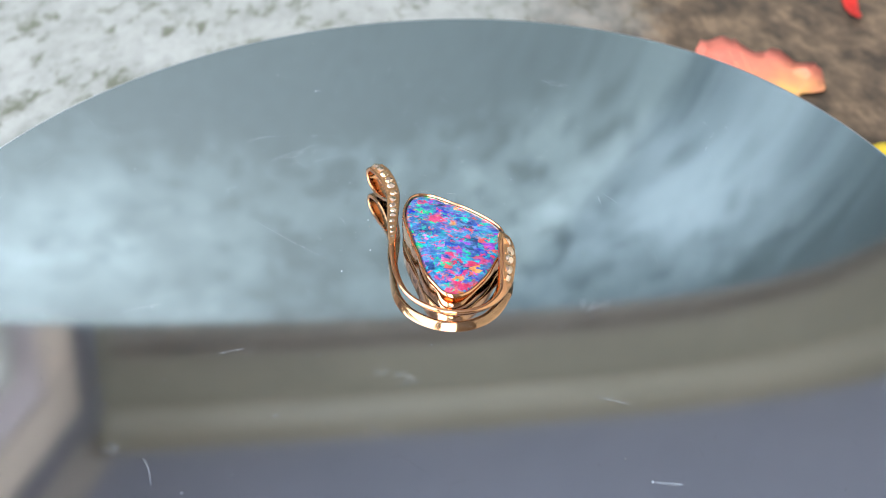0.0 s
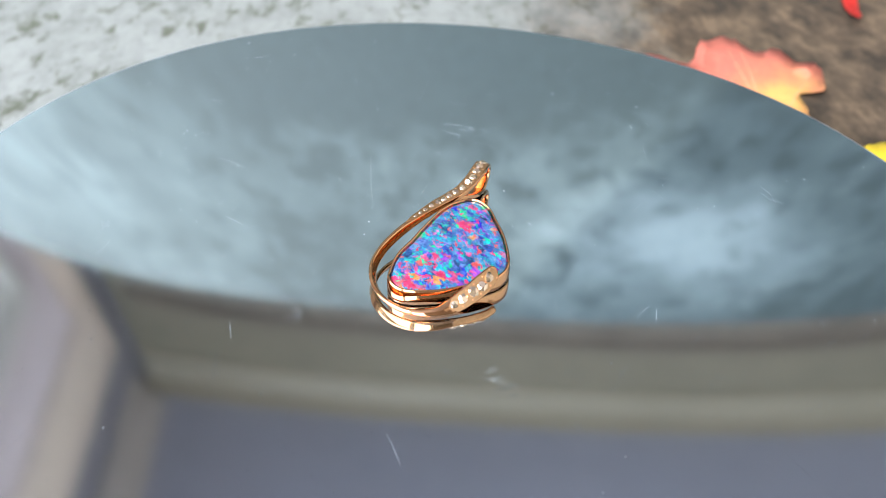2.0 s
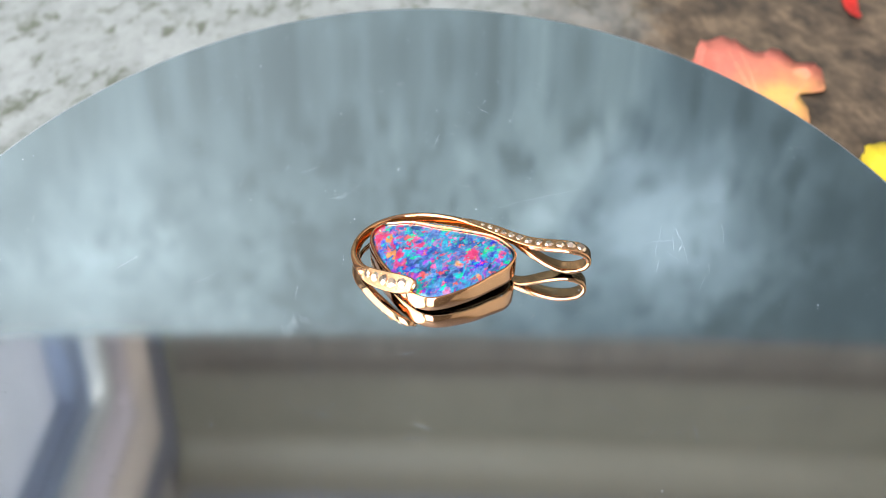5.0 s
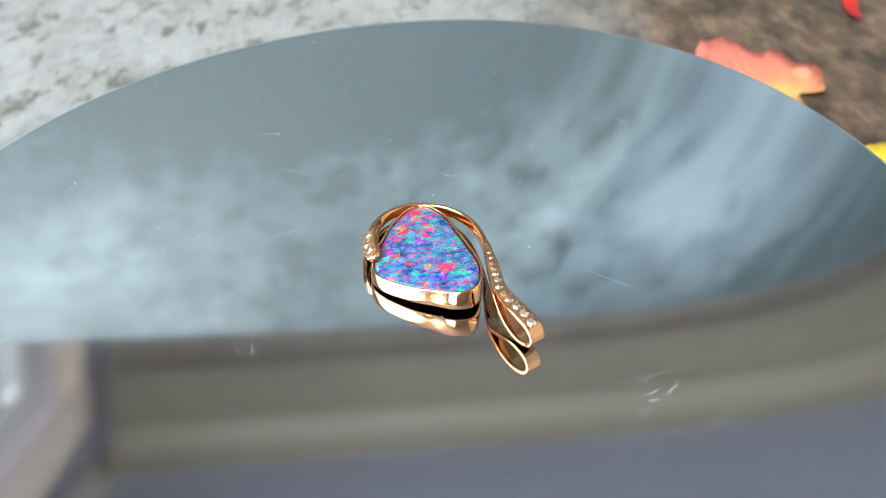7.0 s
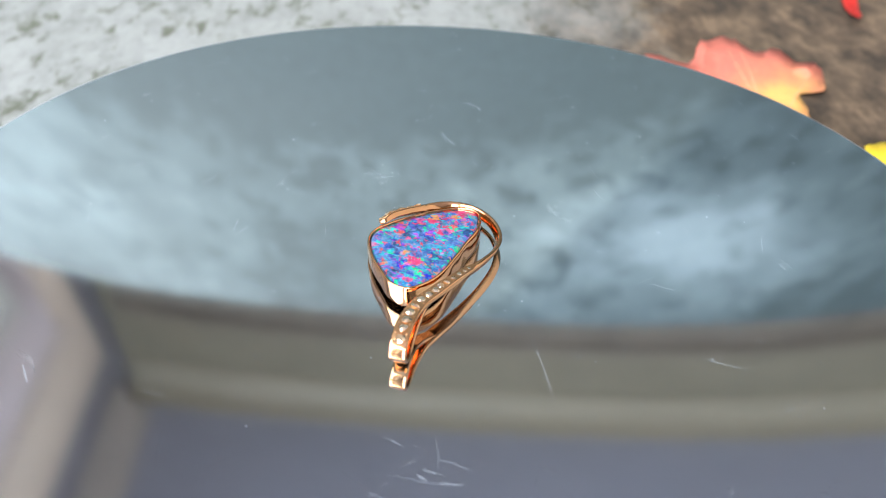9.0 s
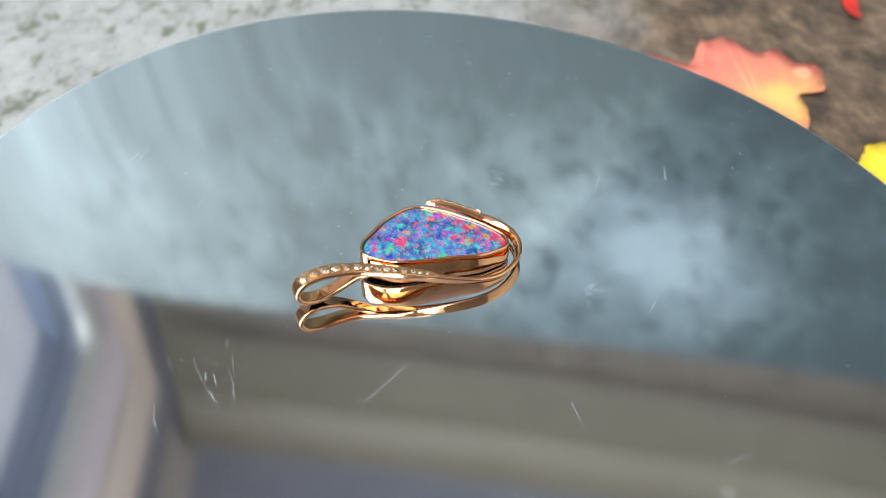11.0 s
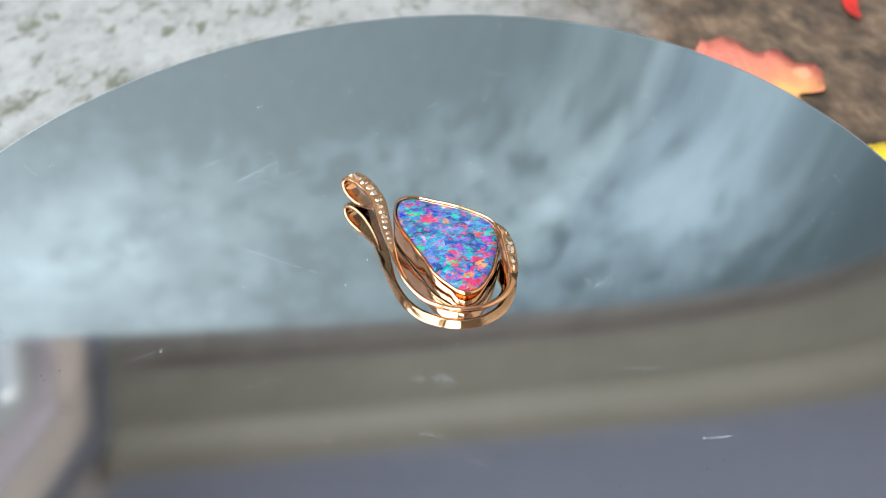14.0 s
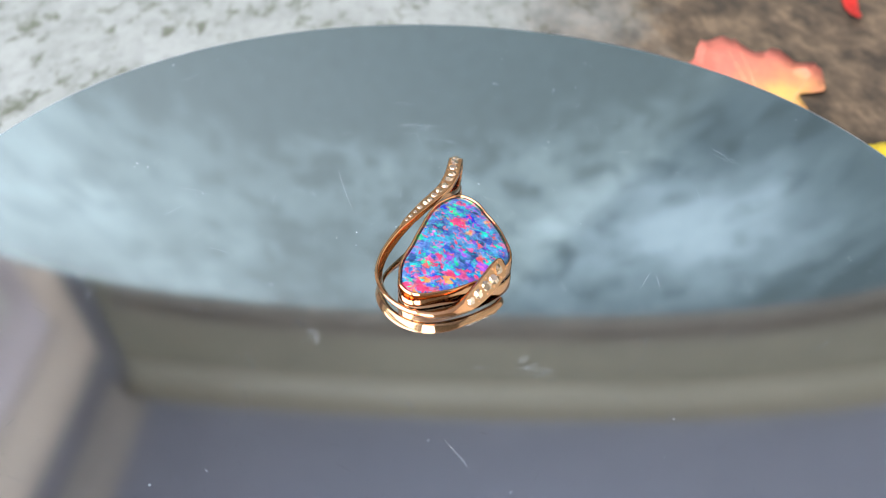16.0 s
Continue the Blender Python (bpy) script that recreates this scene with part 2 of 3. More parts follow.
WOOD = plain("dark_wood", (0.11, 0.075, 0.05), 0.35, 12, 0.45)
# unseen floor, lightened so that its sun patch brightens the ceiling
BOUNCE_FLOOR = plain("bounce_floor_wood", (0.42, 0.36, 0.30), 0.3, 6, 0.5)


def cloth(name, colour, through_it):
    """Paint that also lets some light through, as thin cloth would."""
    m = plain(name, colour, 0.06, 20, 0.9)
    n, l = m.node_tree.nodes, m.node_tree.links
    t = n.new("ShaderNodeBsdfTranslucent")
    t.inputs["Color"].default_value = (*colour, 1)
    x = n.new("ShaderNodeMixShader")
    x.inputs[0].default_value = through_it
    l.new(n["Principled BSDF"].outputs[0], x.inputs[1])
    l.new(t.outputs[0], x.inputs[2])
    l.new(x.outputs[0], n["Material Output"].inputs["Surface"])
    return m


WHITE = plain("white_paint", (0.78, 0.78, 0.76), 0.05, 8, 0.4)
# window casing, made translucent so that it glows in the dim corner
BEIGE_GLOW = cloth("beige_casing_glow", (0.80, 0.705, 0.625), 0.42)
LILAC_GLOW = cloth("lilac_casing_glow", (0.76, 0.69, 0.69), 0.46)
IVORY = plain("ivory_paint", (0.90, 0.87, 0.80), 0.03, 14, 0.45)
# blue-grey shade on the strip beside the window, put into the wall colour
SHADED_WALL = plain("wall_shade_paint", (0.32, 0.315, 0.37), 0.10, 6, 0.8)
# the frame's own shadow, put into its paint as blue
SHADED_FRAME = plain("frame_shade_paint", (0.33, 0.375, 0.49), 0.08, 12, 0.5)
# unseen wall behind the camera, kept dark to give the gold dark reflections
DARKENED_TAUPE = plain("darkened_taupe_plaster", (0.26, 0.235, 0.21), 0.10, 4, 0.85)
COVE = plain("pale_cove_paint", (0.56, 0.49, 0.45), 0.06, 5, 0.6)
PANEL = plain("brown_panel", (0.225, 0.180, 0.140), 0.25, 9, 0.6)
DIFFUSER = cloth("white_diffuser", (0.72, 0.70, 0.70), 0.42)
# pale colour chosen to bounce sunlight onto the opposite wall
BOUNCE_PLASTER = plain("bounce_cream_plaster", (0.80, 0.76, 0.70), 0.06, 3, 0.85, relief=0.001)
BLACK = plain("black_plastic", (0.03, 0.03, 0.032), 0.2, 60, 0.4)


# ---- mesh helpers ----
def mesh_object(name, bm, mat, smooth=False):
    me = bpy.data.meshes.new(name)
    bm.normal_update()
    bm.to_mesh(me)
    bm.free()
    me.materials.append(mat)
    if smooth:
        for poly in me.polygons:
            poly.use_smooth = True
    return new(name, me)


def part(name, bm, mat, parent, label="", smooth=False):
    ob = mesh_object(name, bm, mat, smooth)
    ob.parent = parent
    return tagged(ob, label)


def add_box(bm, x0, x1, y0, y1, z0, z1, bevel=0.0):
    m = Matrix.LocRotScale(((x0 + x1) / 2, (y0 + y1) / 2, (z0 + z1) / 2), None, (x1 - x0, y1 - y0, z1 - z0))
    r = bmesh.ops.create_cube(bm, size=1, matrix=m)
    if bevel:
        edges = list({e for v in r["verts"] for e in v.link_edges})
        bmesh.ops.bevel(bm, geom=edges, offset=bevel, segments=2, affect="EDGES")
    return bm


def box(x0, x1, y0, y1, z0, z1, bevel=0.0):
    return add_box(bmesh.new(), x0, x1, y0, y1, z0, z1, bevel)


def spline(points, steps, closed=False):
    """Catmull-Rom through rows of numbers."""
    p = np.array(points, float)
    n = len(p)
    out = []
    for i in range(n if closed else n - 1):
        if closed:
            a, b, c, d = (p[(i + k) % n] for k in (-1, 0, 1, 2))
        else:
            a, b, c, d = p[max(i - 1, 0)], p[i], p[i + 1], p[min(i + 2, n - 1)]
        for k in range(steps):
            t = k / steps
            out.append(0.5 * (2 * b + (c - a) * t + (2 * a - 5 * b + 4 * c - d) * t * t + (3 * b - a - 3 * c + d) * t ** 3))
    if not closed:
        out.append(p[-1])
    return np.array(out)


def loft(bm, rings, closed_path=False, caps=True):
    """Skins a list of rings of points, each ring closed."""
    vs = [[bm.verts.new(p) for p in ring] for ring in rings]
    m = len(vs[0])
    last = len(vs) if closed_path else len(vs) - 1
    for i in range(last):
        a, b = vs[i], vs[(i + 1) % len(vs)]
        for j in range(m):
            bm.faces.new((a[j], a[(j + 1) % m], b[(j + 1) % m], b[j]))
    if caps and not closed_path:
        bm.faces.new(list(reversed(vs[0])))
        bm.faces.new(vs[-1])
    bmesh.ops.recalc_face_normals(bm, faces=bm.faces[:])
    return bm


def rounded_section(w, h, n=20, power=3.2):
    """A rounded oblong, width w by height h."""
    out = []
    for k in range(n):
        a = 2 * math.pi * k / n
        c, s = math.cos(a), math.sin(a)
        out.append((w / 2 * math.copysign(abs(c) ** (2 / power), c), h / 2 * math.copysign(abs(s) ** (2 / power), s)))
    return out


# ---- the room ----
X0, X1, Y0, Y1, ZF, ZC = -0.77, 1.5, -1.75, 1.5, -0.79, 1.90
T = 0.12
tagged(mesh_object("floor", box(X0 - T, X1 + T, Y0 - T, Y1 + T, ZF - 0.1, ZF), BOUNCE_FLOOR), "unseen wooden floor of the room, lightened to bounce light upwards", "floor", kind="structure")
tagged(mesh_object("ceiling", box(X0 - T, X1 + T, Y0 - T, Y1 + T, ZC, ZC + 0.1), CEILING), "pale grey painted ceiling in shade", "ceiling", kind="structure")


def wall(name, along, at, lo, hi, mat, look_of, holes=()):
    """A wall along x or y, from lo to hi, with openings (lo, hi, bottom, top) in order."""
    bm = bmesh.new()
    rows, start = [], lo
    for a, b, c, d in holes:
        rows += [(start, a, ZF, ZC), (a, b, ZF, c), (a, b, d, ZC)]
        start = b
    rows.append((start, hi, ZF, ZC))
    for a, b, c, d in rows:
        if along == "x":
            add_box(bm, a, b, min(at), max(at), c, d)
        else:
            add_box(bm, min(at), max(at), a, b, c, d)
    return tagged(mesh_object(name, bm, mat), look_of + " plastered wall of the room", "wall", kind="structure")


FRONT = (-0.74, 0.14, 0.05, 1.82)
SIDE = (-1.62, 0.20, 0.05, 1.82)
# opening reaches behind the casing, so that daylight brightens it from the back
NEAR = (0.32, 1.372, 0.05, 1.672)
wall("wall_south", "x", (Y0 - T, Y0), X0 - T, X1 + T, DARKENED_TAUPE, "unseen, darkened taupe", [FRONT])
wall("wall_north", "x", (Y1, Y1 + T), X0 - T, X1 + T, OLIVE, "olive brown")
wall("wall_west", "y", (X0 - T, X0), Y0, Y1, SHADED_WALL, "shade-toned blue", [SIDE, NEAR])
# stands near and pale, as a reflector for the west side
wall("wall_east", "y", (X1, X1 + T), Y0, Y1, BOUNCE_PLASTER, "cream")


def crown(name, m, length, mat=CREAM, deep=1.0):
    """A sloping cove between wall and ceiling, along x before it is turned by m."""
    bm = bmesh.new()
    curve = [(-0.010 - 0.075 * (1 - math.cos(a)) * deep, -0.080 + 0.075 * math.sin(a)) for a in (math.pi / 2 * k / 12 for k in range(13))]
    prof = [(0, -0.088), (-0.008, -0.088), *curve, (curve[-1][0] - 0.004, 0), (0, 0)]
    loft(bm, [[m @ Vector((x, y, z)) for y, z in prof] for x in (-length / 2, length / 2)])
    return tagged(mesh_object(name, bm, mat, False), "cream crown moulding under the ceiling", "moulding", kind="structure")


crown("trim_north", pose((X0 + X1) / 2, Y1 - 0.002, ZC - 0.002), X1 - X0 - 0.01)
crown("trim_west", pose(X0 + 0.002, (Y0 + Y1) / 2 - 0.05, ZC - 0.002, 0, 0, 90), Y1 - Y0 - 0.11, COVE, 0.6)
crown("trim_east", pose(X1 - 0.002, (Y0 + Y1) / 2 - 0.05, ZC - 0.002, 0, 0, -90), Y1 - Y0 - 0.2)


def window(name, hole, m, bars):
    """A framed window; m puts its sill's middle in place, with the room on the side of +y."""
    a, b, c, d = hole
    ob = tagged(new(name), "white framed window with daylight outside", "window", kind="structure")
    ob.matrix_basis = m
    w, h, f = b - a, d - c, 0.05
    for x0, x1, z0, z1 in ((-w / 2 + 0.002, -w / 2 + f, 0.002, h - 0.002), (w / 2 - f, w / 2 - 0.002, 0.002, h - 0.002),
                           (-w / 2 + f, w / 2 - f, 0.002, f), (-w / 2 + f, w / 2 - f, h - f, h - 0.002)):
        part("window_frame", box(x0, x1, -0.03, 0.03, z0, z1, 0.004), WHITE, ob)
    for k in range(bars):
        x = -w / 2 + w * (k + 1) / (bars + 1)
        part("mullion", box(x - 0.018, x + 0.018, -0.02, 0.02, f, h - f, 0.003), WHITE, ob)
    part("window_sill", box(-w / 2 - 0.04, w / 2 + 0.04, 0.032, 0.1, -0.03, -0.004, 0.005), WHITE, ob)
    return ob


window("window_1", FRONT, pose((FRONT[0] + FRONT[1]) / 2, Y0 - T / 2, FRONT[2]), 1)
window("window_2", SIDE, pose(X0 - T / 2, (SIDE[0] + SIDE[1]) / 2, SIDE[2], 0, 0, -90), 0)


# window with shade-toned frame and added diffusing sheet, inside ivory bead and two stepped casings
window_3 = tagged(new("window_3"), "window with shade-toned frame, ivory bead, added diffusing sheet and translucent beige casing", "window", kind="structure")
window_3.location = (X0, 0, 0)


def surround(name, mat, near, far, head, width, rise, x0, x1, label=""):
    """Upright and head of one step of the casing round the window: far edge, head height, widths."""
    part(name, box(x0, x1, far - width, far, ZF + 0.02, head - rise, 0.004), mat, window_3, label)
    part(name, box(x0, x1, near, far, head - rise, head, 0.004), mat, window_3, label)


# both casing steps are translucent to look lit
surround("glowing_casing", BEIGE_GLOW, 0.30, 1.39, 1.69, 0.115, 0.19, 0.004, 0.012, "beige outer casing, translucent so that light from behind brightens it")
surround("glowing_inner_casing", LILAC_GLOW, 0.30, 1.275, 1.50, 0.095, 0.15, 0.001, 0.009, "lilac grey inner casing, translucent so that light from behind brightens it")
surround("bead", IVORY, 0.36, 1.190, 1.355, 0.042, 0.034, -0.020, 0.016, "ivory bead round the opening")
surround("window_frame", SHADED_FRAME, 0.422, 1.150, 1.323, 0.05, 0.055, -0.075, -0.024, "window frame with its blue shade in the colour")
part("mullion", box(-0.08, -0.045, 0.76, 0.79, NEAR[2], 1.268, 0.003), SHADED_FRAME, window_3)


def diffuser_sheet(x, y0, y1, z0, z1, folds, depth):
    """An added thin sheet in soft folds along y, which spreads the daylight."""
    bm = bmesh.new()
    n, m, w, h = folds * 14, 10, y1 - y0, z1 - z0
    rings = []
    for j in range(m + 1):
        v = j / m
        front, back = [], []
        for i in range(n + 1):
            u = i / n
            d = x + depth * math.sin(2 * math.pi * folds * u + 0.5 * math.sin(3 * v)) * (0.75 + 0.3 * math.sin(7 * u))
            y = y0 + u * w
            front.append((d - 0.001, y, z0 + v * h))
            back.append((d + 0.001, y, z0 + v * h))
        rings.append(front + back[::-1])
    return loft(bm, rings)


# added sheet: hides the lamp and gives the panes their pale brightness
part("diffuser_sheet", diffuser_sheet(-0.105, 0.33, 1.26, NEAR[2] + 0.003, 1.44, 8, 0.008), DIFFUSER, window_3, "added thin white sheet that dims and spreads the daylight", smooth=True)

# brown boarding on the far wall, its top just over the backdrop board
panelling = tagged(new("trim_panelling"), "brown wooden boarding with a top rail along the wall", "panelling", kind="structure")
panelling.location = (0, Y1, ZF)
for k in range(11):
    part("board", box(-0.73 + 0.2 * k, -0.533 + 0.2 * k, -0.018, -0.001, 0.002, 2.37, 0.003), PANEL, panelling)
part("top_rail", box(-0.735, 1.47, -0.03, -0.001, 2.372, 2.40, 0.004), PANEL, panelling)

# ---- the table and the set on it ----
ZS = -0.030
table = tagged(new("table"), "dark wooden table under the stone slab", "table")
table.location = (0, 0.1, ZF)
top = -ZF + ZS - 0.012
part("tabletop", box(-0.46, 0.46, -0.4, 0.26, top - 0.03, top, 0.004), WOOD, table)
for sx in (-0.41, 0.41):
    for sy in (-0.35, 0.21):
        part("leg", box(sx - 0.03, sx + 0.03, sy - 0.03, sy + 0.03, 0, top - 0.03, 0.004), WOOD, table)

tagged(mesh_object("stone_slab", box(-0.45, 0.45, -0.26, 0.325, ZS - 0.012, ZS, 0.002), SLAB), "weathered pale stone slab with brown stains, lying flat", "slab")
tagged(mesh_object("backdrop_board", box(-0.45, 0.45, 0.334, 0.340, ZS - 0.012, 0.351, 0.001), PRINT), "upright backdrop board with a cloudy blue-grey stone print", "backdrop")

base = tagged(new("turntable"), "small black plastic turntable under the mirror disc", "turntable")
base.location = (0, 0, ZS)
bm = bmesh.new()
bmesh.ops.create_cone(bm, cap_ends=True, segments=64, radius1=0.05, radius2=0.047, depth=0.016, matrix=Matrix.Translation((0, 0, 0.008)))
part("housing", bm, BLACK, base)
bm = bmesh.new()
bmesh.ops.create_cone(bm, cap_ends=True, segments=64, radius1=0.04, radius2=0.04, depth=0.0105, matrix=Matrix.Translation((0, 0, 0.0212)))
part("platter", bm, BLACK, base)

# ---- the mirror disc ----
WARP = {(1, 0): 0.0004, (0, 1): 0.0024, (2, 0): 0.036, (1, 1): 0.0474, (0, 2): 0.0091, (3, 0): -0.0081, (2, 1): 0.0053, (1, 2): -0.0098,
        (0, 3): 0.0033, (4, 0): 0.026, (3, 1): 0.0787, (2, 2): 0.069, (1, 3): 0.0759, (0, 4): 0.0201}
DISC_R, DISC_X, DISC_Y = 0.6461, 0.0053, 0.0004


def sag(x, y):
    """Height of the slightly bent mirror at a place of the plan, in plan units."""
    return sum(k * x ** i * y ** j for (i, j), k in WARP.items())


def disc_point(r, a, dz=0.0):
    x, y = DISC_X + r * math.cos(a), DISC_Y + r * math.sin(a)
    return Vector((x, y, sag(x, y) + dz)) * U


mirror_disc = tagged(new("mirror_disc"), "round acrylic mirror disc, slightly warped and scratched, on a turntable", "mirror")
bm = bmesh.new()
RINGS, SEG = 56, 192
CH = 0.0045
rows = [[bm.verts.new(disc_point((DISC_R - CH) * k / RINGS, 2 * math.pi * i / SEG)) for i in range(SEG)] for k in range(1, RINGS + 1)]
middle = bm.verts.new(disc_point(0, 0))
for i in range(SEG):
    bm.faces.new((middle, rows[0][i], rows[0][(i + 1) % SEG]))
for k in range(RINGS - 1):
    for i in range(SEG):
        j = (i + 1) % SEG
        bm.faces.new((rows[k][i], rows[k + 1][i], rows[k + 1][j], rows[k][j]))
part("mirror_face", bm, MIRROR, mirror_disc, smooth=True)
bm = bmesh.new()
TH = 0.02
levels = [(DISC_R - CH, 0.0), (DISC_R - 0.0008, -0.0012), (DISC_R, -0.004), (DISC_R, -TH), (0.3, -TH), (0.02, -TH)]
rings = [[disc_point(r, 2 * math.pi * i / SEG, dz) for i in range(SEG)] for r, dz in levels]
loft(bm, rings, caps=False)
part("edge", bm, ACRYLIC, mirror_disc, "pale polished edge and back", smooth=True)


# larger marks: x, y, direction, length, width
MARKS = [(.177, -.069, 39, .0304, .0092), (-.302, -.285, -23, .018, .0077), (-.058, -.174, -29, .0105, .0062), (-.029, -.181, -17, .0167, .0108),
         (-.216, -.153, 19, .0278, .0031), (-.156, -.236, 31, .0071, .0031), (.220, -.300, -4, .026, .0031), (.180, -.203, -16, .0431, .0015),
         (.167, .428, -17, .0251, .0031), (.210, .127, 98, .0227, .0023), (-.213, .222, 38, .0543, .0015), (-.184, .269, 25, .018, .0019),
         (-.224, .212, 29, .0206, .0019), (-.189, .037, 145, .1058, .0012), (.187, .419, 166, .0272, .0046), (-.199, .226, 10, .0128, .0038),
         (-.332, -.096, 25, .0525, .0012)]


def sliver(bm, x, y, ang, length, width, bend):
    """A thin curved mark lying on the mirror."""
    n = max(2, int(length / 0.008))
    vs = []
    for k in range(n + 1):
        d = (k / n - 0.5) * length
        a = ang + bend * d
        px, py, w = x + d * math.cos(a), y + d * math.sin(a), width * (0.25 + math.sin(math.pi * (0.08 + 0.84 * k / n)))
        ox, oy = -math.sin(a) * w / 2, math.cos(a) * w / 2
        vs.append([bm.verts.new(Vector((px + e * ox, py + e * oy, sag(px, py) + 0.00045)) * U) for e in (-1, 1)])
    for p, q in zip(vs, vs[1:]):
        bm.faces.new((p[0], q[0], q[1], p[1]))


def scratches():
    """Fine curved scratches."""
    rnd = random.Random(7)
    bm = bmesh.new()
    for x, y, a, length, width in MARKS:
        if width < 0.004:
            sliver(bm, x, y, radians(a), length, width * 0.42, rnd.uniform(-4, 4))
    for _ in range(14):
        x, y, a = rnd.gauss(-0.2, 0.04), rnd.gauss(0.225, 0.035), radians(rnd.gauss(25, 14))
        sliver(bm, x, y, a, rnd.uniform(0.006, 0.035), rnd.uniform(0.0003, 0.0008), rnd.uniform(-5, 5))
    for _ in range(230):
        r, a = 0.60 * math.sqrt(rnd.uniform(0.03, 1)), rnd.uniform(0, 2 * math.pi)
        sliver(bm, r * math.cos(a), r * math.sin(a), a + math.pi / 2 + rnd.gauss(0, 0.7), 0.004 + rnd.expovariate(85), rnd.uniform(0.0002, 0.0005), rnd.uniform(-8, 8))
    return bm


def specks():
    """Specks of dust, large and small."""
    rnd = random.Random(19)
    bm = bmesh.new()
    for _ in range(700):
        r, a = 0.62 * math.sqrt(rnd.uniform(0.01, 1)), rnd.uniform(0, 2 * math.pi)
        d = rnd.uniform(0.0003, 0.0008)
        sliver(bm, r * math.cos(a), r * math.sin(a), rnd.uniform(0, math.pi), d * 1.8, d, 0)
    for _ in range(280):
        r, a = 0.62 * math.sqrt(rnd.uniform(0.01, 1)), rnd.uniform(0, 2 * math.pi)
        d = rnd.uniform(0.0005, 0.0014)
        sliver(bm, r * math.cos(a), r * math.sin(a), rnd.uniform(0, math.pi), d * 1.6, d, 0)
    return bm


def smudges():
    """Patches of dried wiping marks."""
    rnd = random.Random(11)
    bm = bmesh.new()
    for x, y, a, length, width in MARKS:
        if width > 0.004:
            for _ in range(9):
                sliver(bm, x + rnd.gauss(0, length * 0.28), y + rnd.gauss(0, width * 0.5), radians(a) + rnd.gauss(0, 0.5), length * rnd.uniform(0.2, 0.7),
                       width * rnd.uniform(0.3, 0.8), rnd.uniform(-8, 8))
    return bm


tagged(part("scratch", scratches(), SCRATCH, mirror_disc, "fine pale scratches"), kind="stuff")
tagged(part("dust", specks(), DUST, mirror_disc, "scattered pale specks of dust"), kind="stuff")
tagged(part("smudge", smudges(), SMUDGE, mirror_disc, "faint dried smudges"), kind="stuff")

# ---- the pendant ----
pendant = tagged(new("opal_pendant"), "rose gold pendant with triangular blue opal and diamonds on a mirror", "pendant")
OX, OY = 0.018, 0.010


def face_z(x, y):
    """The gently tilted plane of the stone, in plan units."""
    return 0.0295 - 0.1126 * x + 0.0324 * y


OUTLINE = spline([(0, .057), (25, .0635), (60, .0605), (92, .068), (111, .083), (124, .0885), (138, .079), (165, .057), (190, .0485), (222, .052),
                  (252, .076), (264, .0885), (276, .088), (295, .071), (320, .0575), (340, .0555), (360, .057)], 8)[:-1]


def stone_ring(offset, dz, level=None):
    out = []
    pts = [(OX + r * math.cos(radians(a)), OY + r * math.sin(radians(a))) for a, r in OUTLINE]
    n = len(pts)
    for i, (x, y) in enumerate(pts):
        (ax, ay), (bx, by) = pts[i - 1], pts[(i + 1) % n]
        tx, ty = bx - ax, by - ay
        s = math.hypot(tx, ty)
        px, py = x + offset * ty / s, y - offset * tx / s
        out.append(Vector((px, py, face_z(px, py) + dz if level is None else level + 0.095 * max(0.0, py - 0.015))) * U)
    return out


bm = bmesh.new()
rings = [stone_ring(-0.0008, -0.007), stone_ring(-0.0008, -0.0028), stone_ring(-0.0022, -0.0008), stone_ring(-0.006, 0.0002)]
centre = Vector((OX, OY, face_z(OX, OY) + 0.0012)) * U
for f in (0.75, 0.5, 0.25):
    rings.append([centre.lerp(p, f) + Vector((0, 0, 0.0006 * U * (1 - f))) for p in rings[3]])
loft(bm, rings)
part("opal", bm, OPAL, pendant, "blue opal with red, pink and green fire", smooth=True)

bm = bmesh.new()
rings = [stone_ring(0.0, -0.004), stone_ring(0.0002, 0.0006), stone_ring(0.0012, 0.0014), stone_ring(0.0024, 0.0008), stone_ring(0.0031, -0.0010),
         stone_ring(0.0036, -0.006), stone_ring(0.0038, 0, 0.0085), stone_ring(0.0036, 0, 0.0034), stone_ring(0.0028, 0, 0.0014), stone_ring(-0.001, 0, 0.0014),
         stone_ring(-0.003, 0, 0.009)]
loft(bm, rings, closed_path=True)
part("bezel", bm, GOLD, pendant, smooth=True)
bm = bmesh.new()
loft(bm, [stone_ring(-0.001, 0, 0.0030), stone_ring(-0.001, 0, 0.0050)])
part("backing", bm, GOLD, pendant)

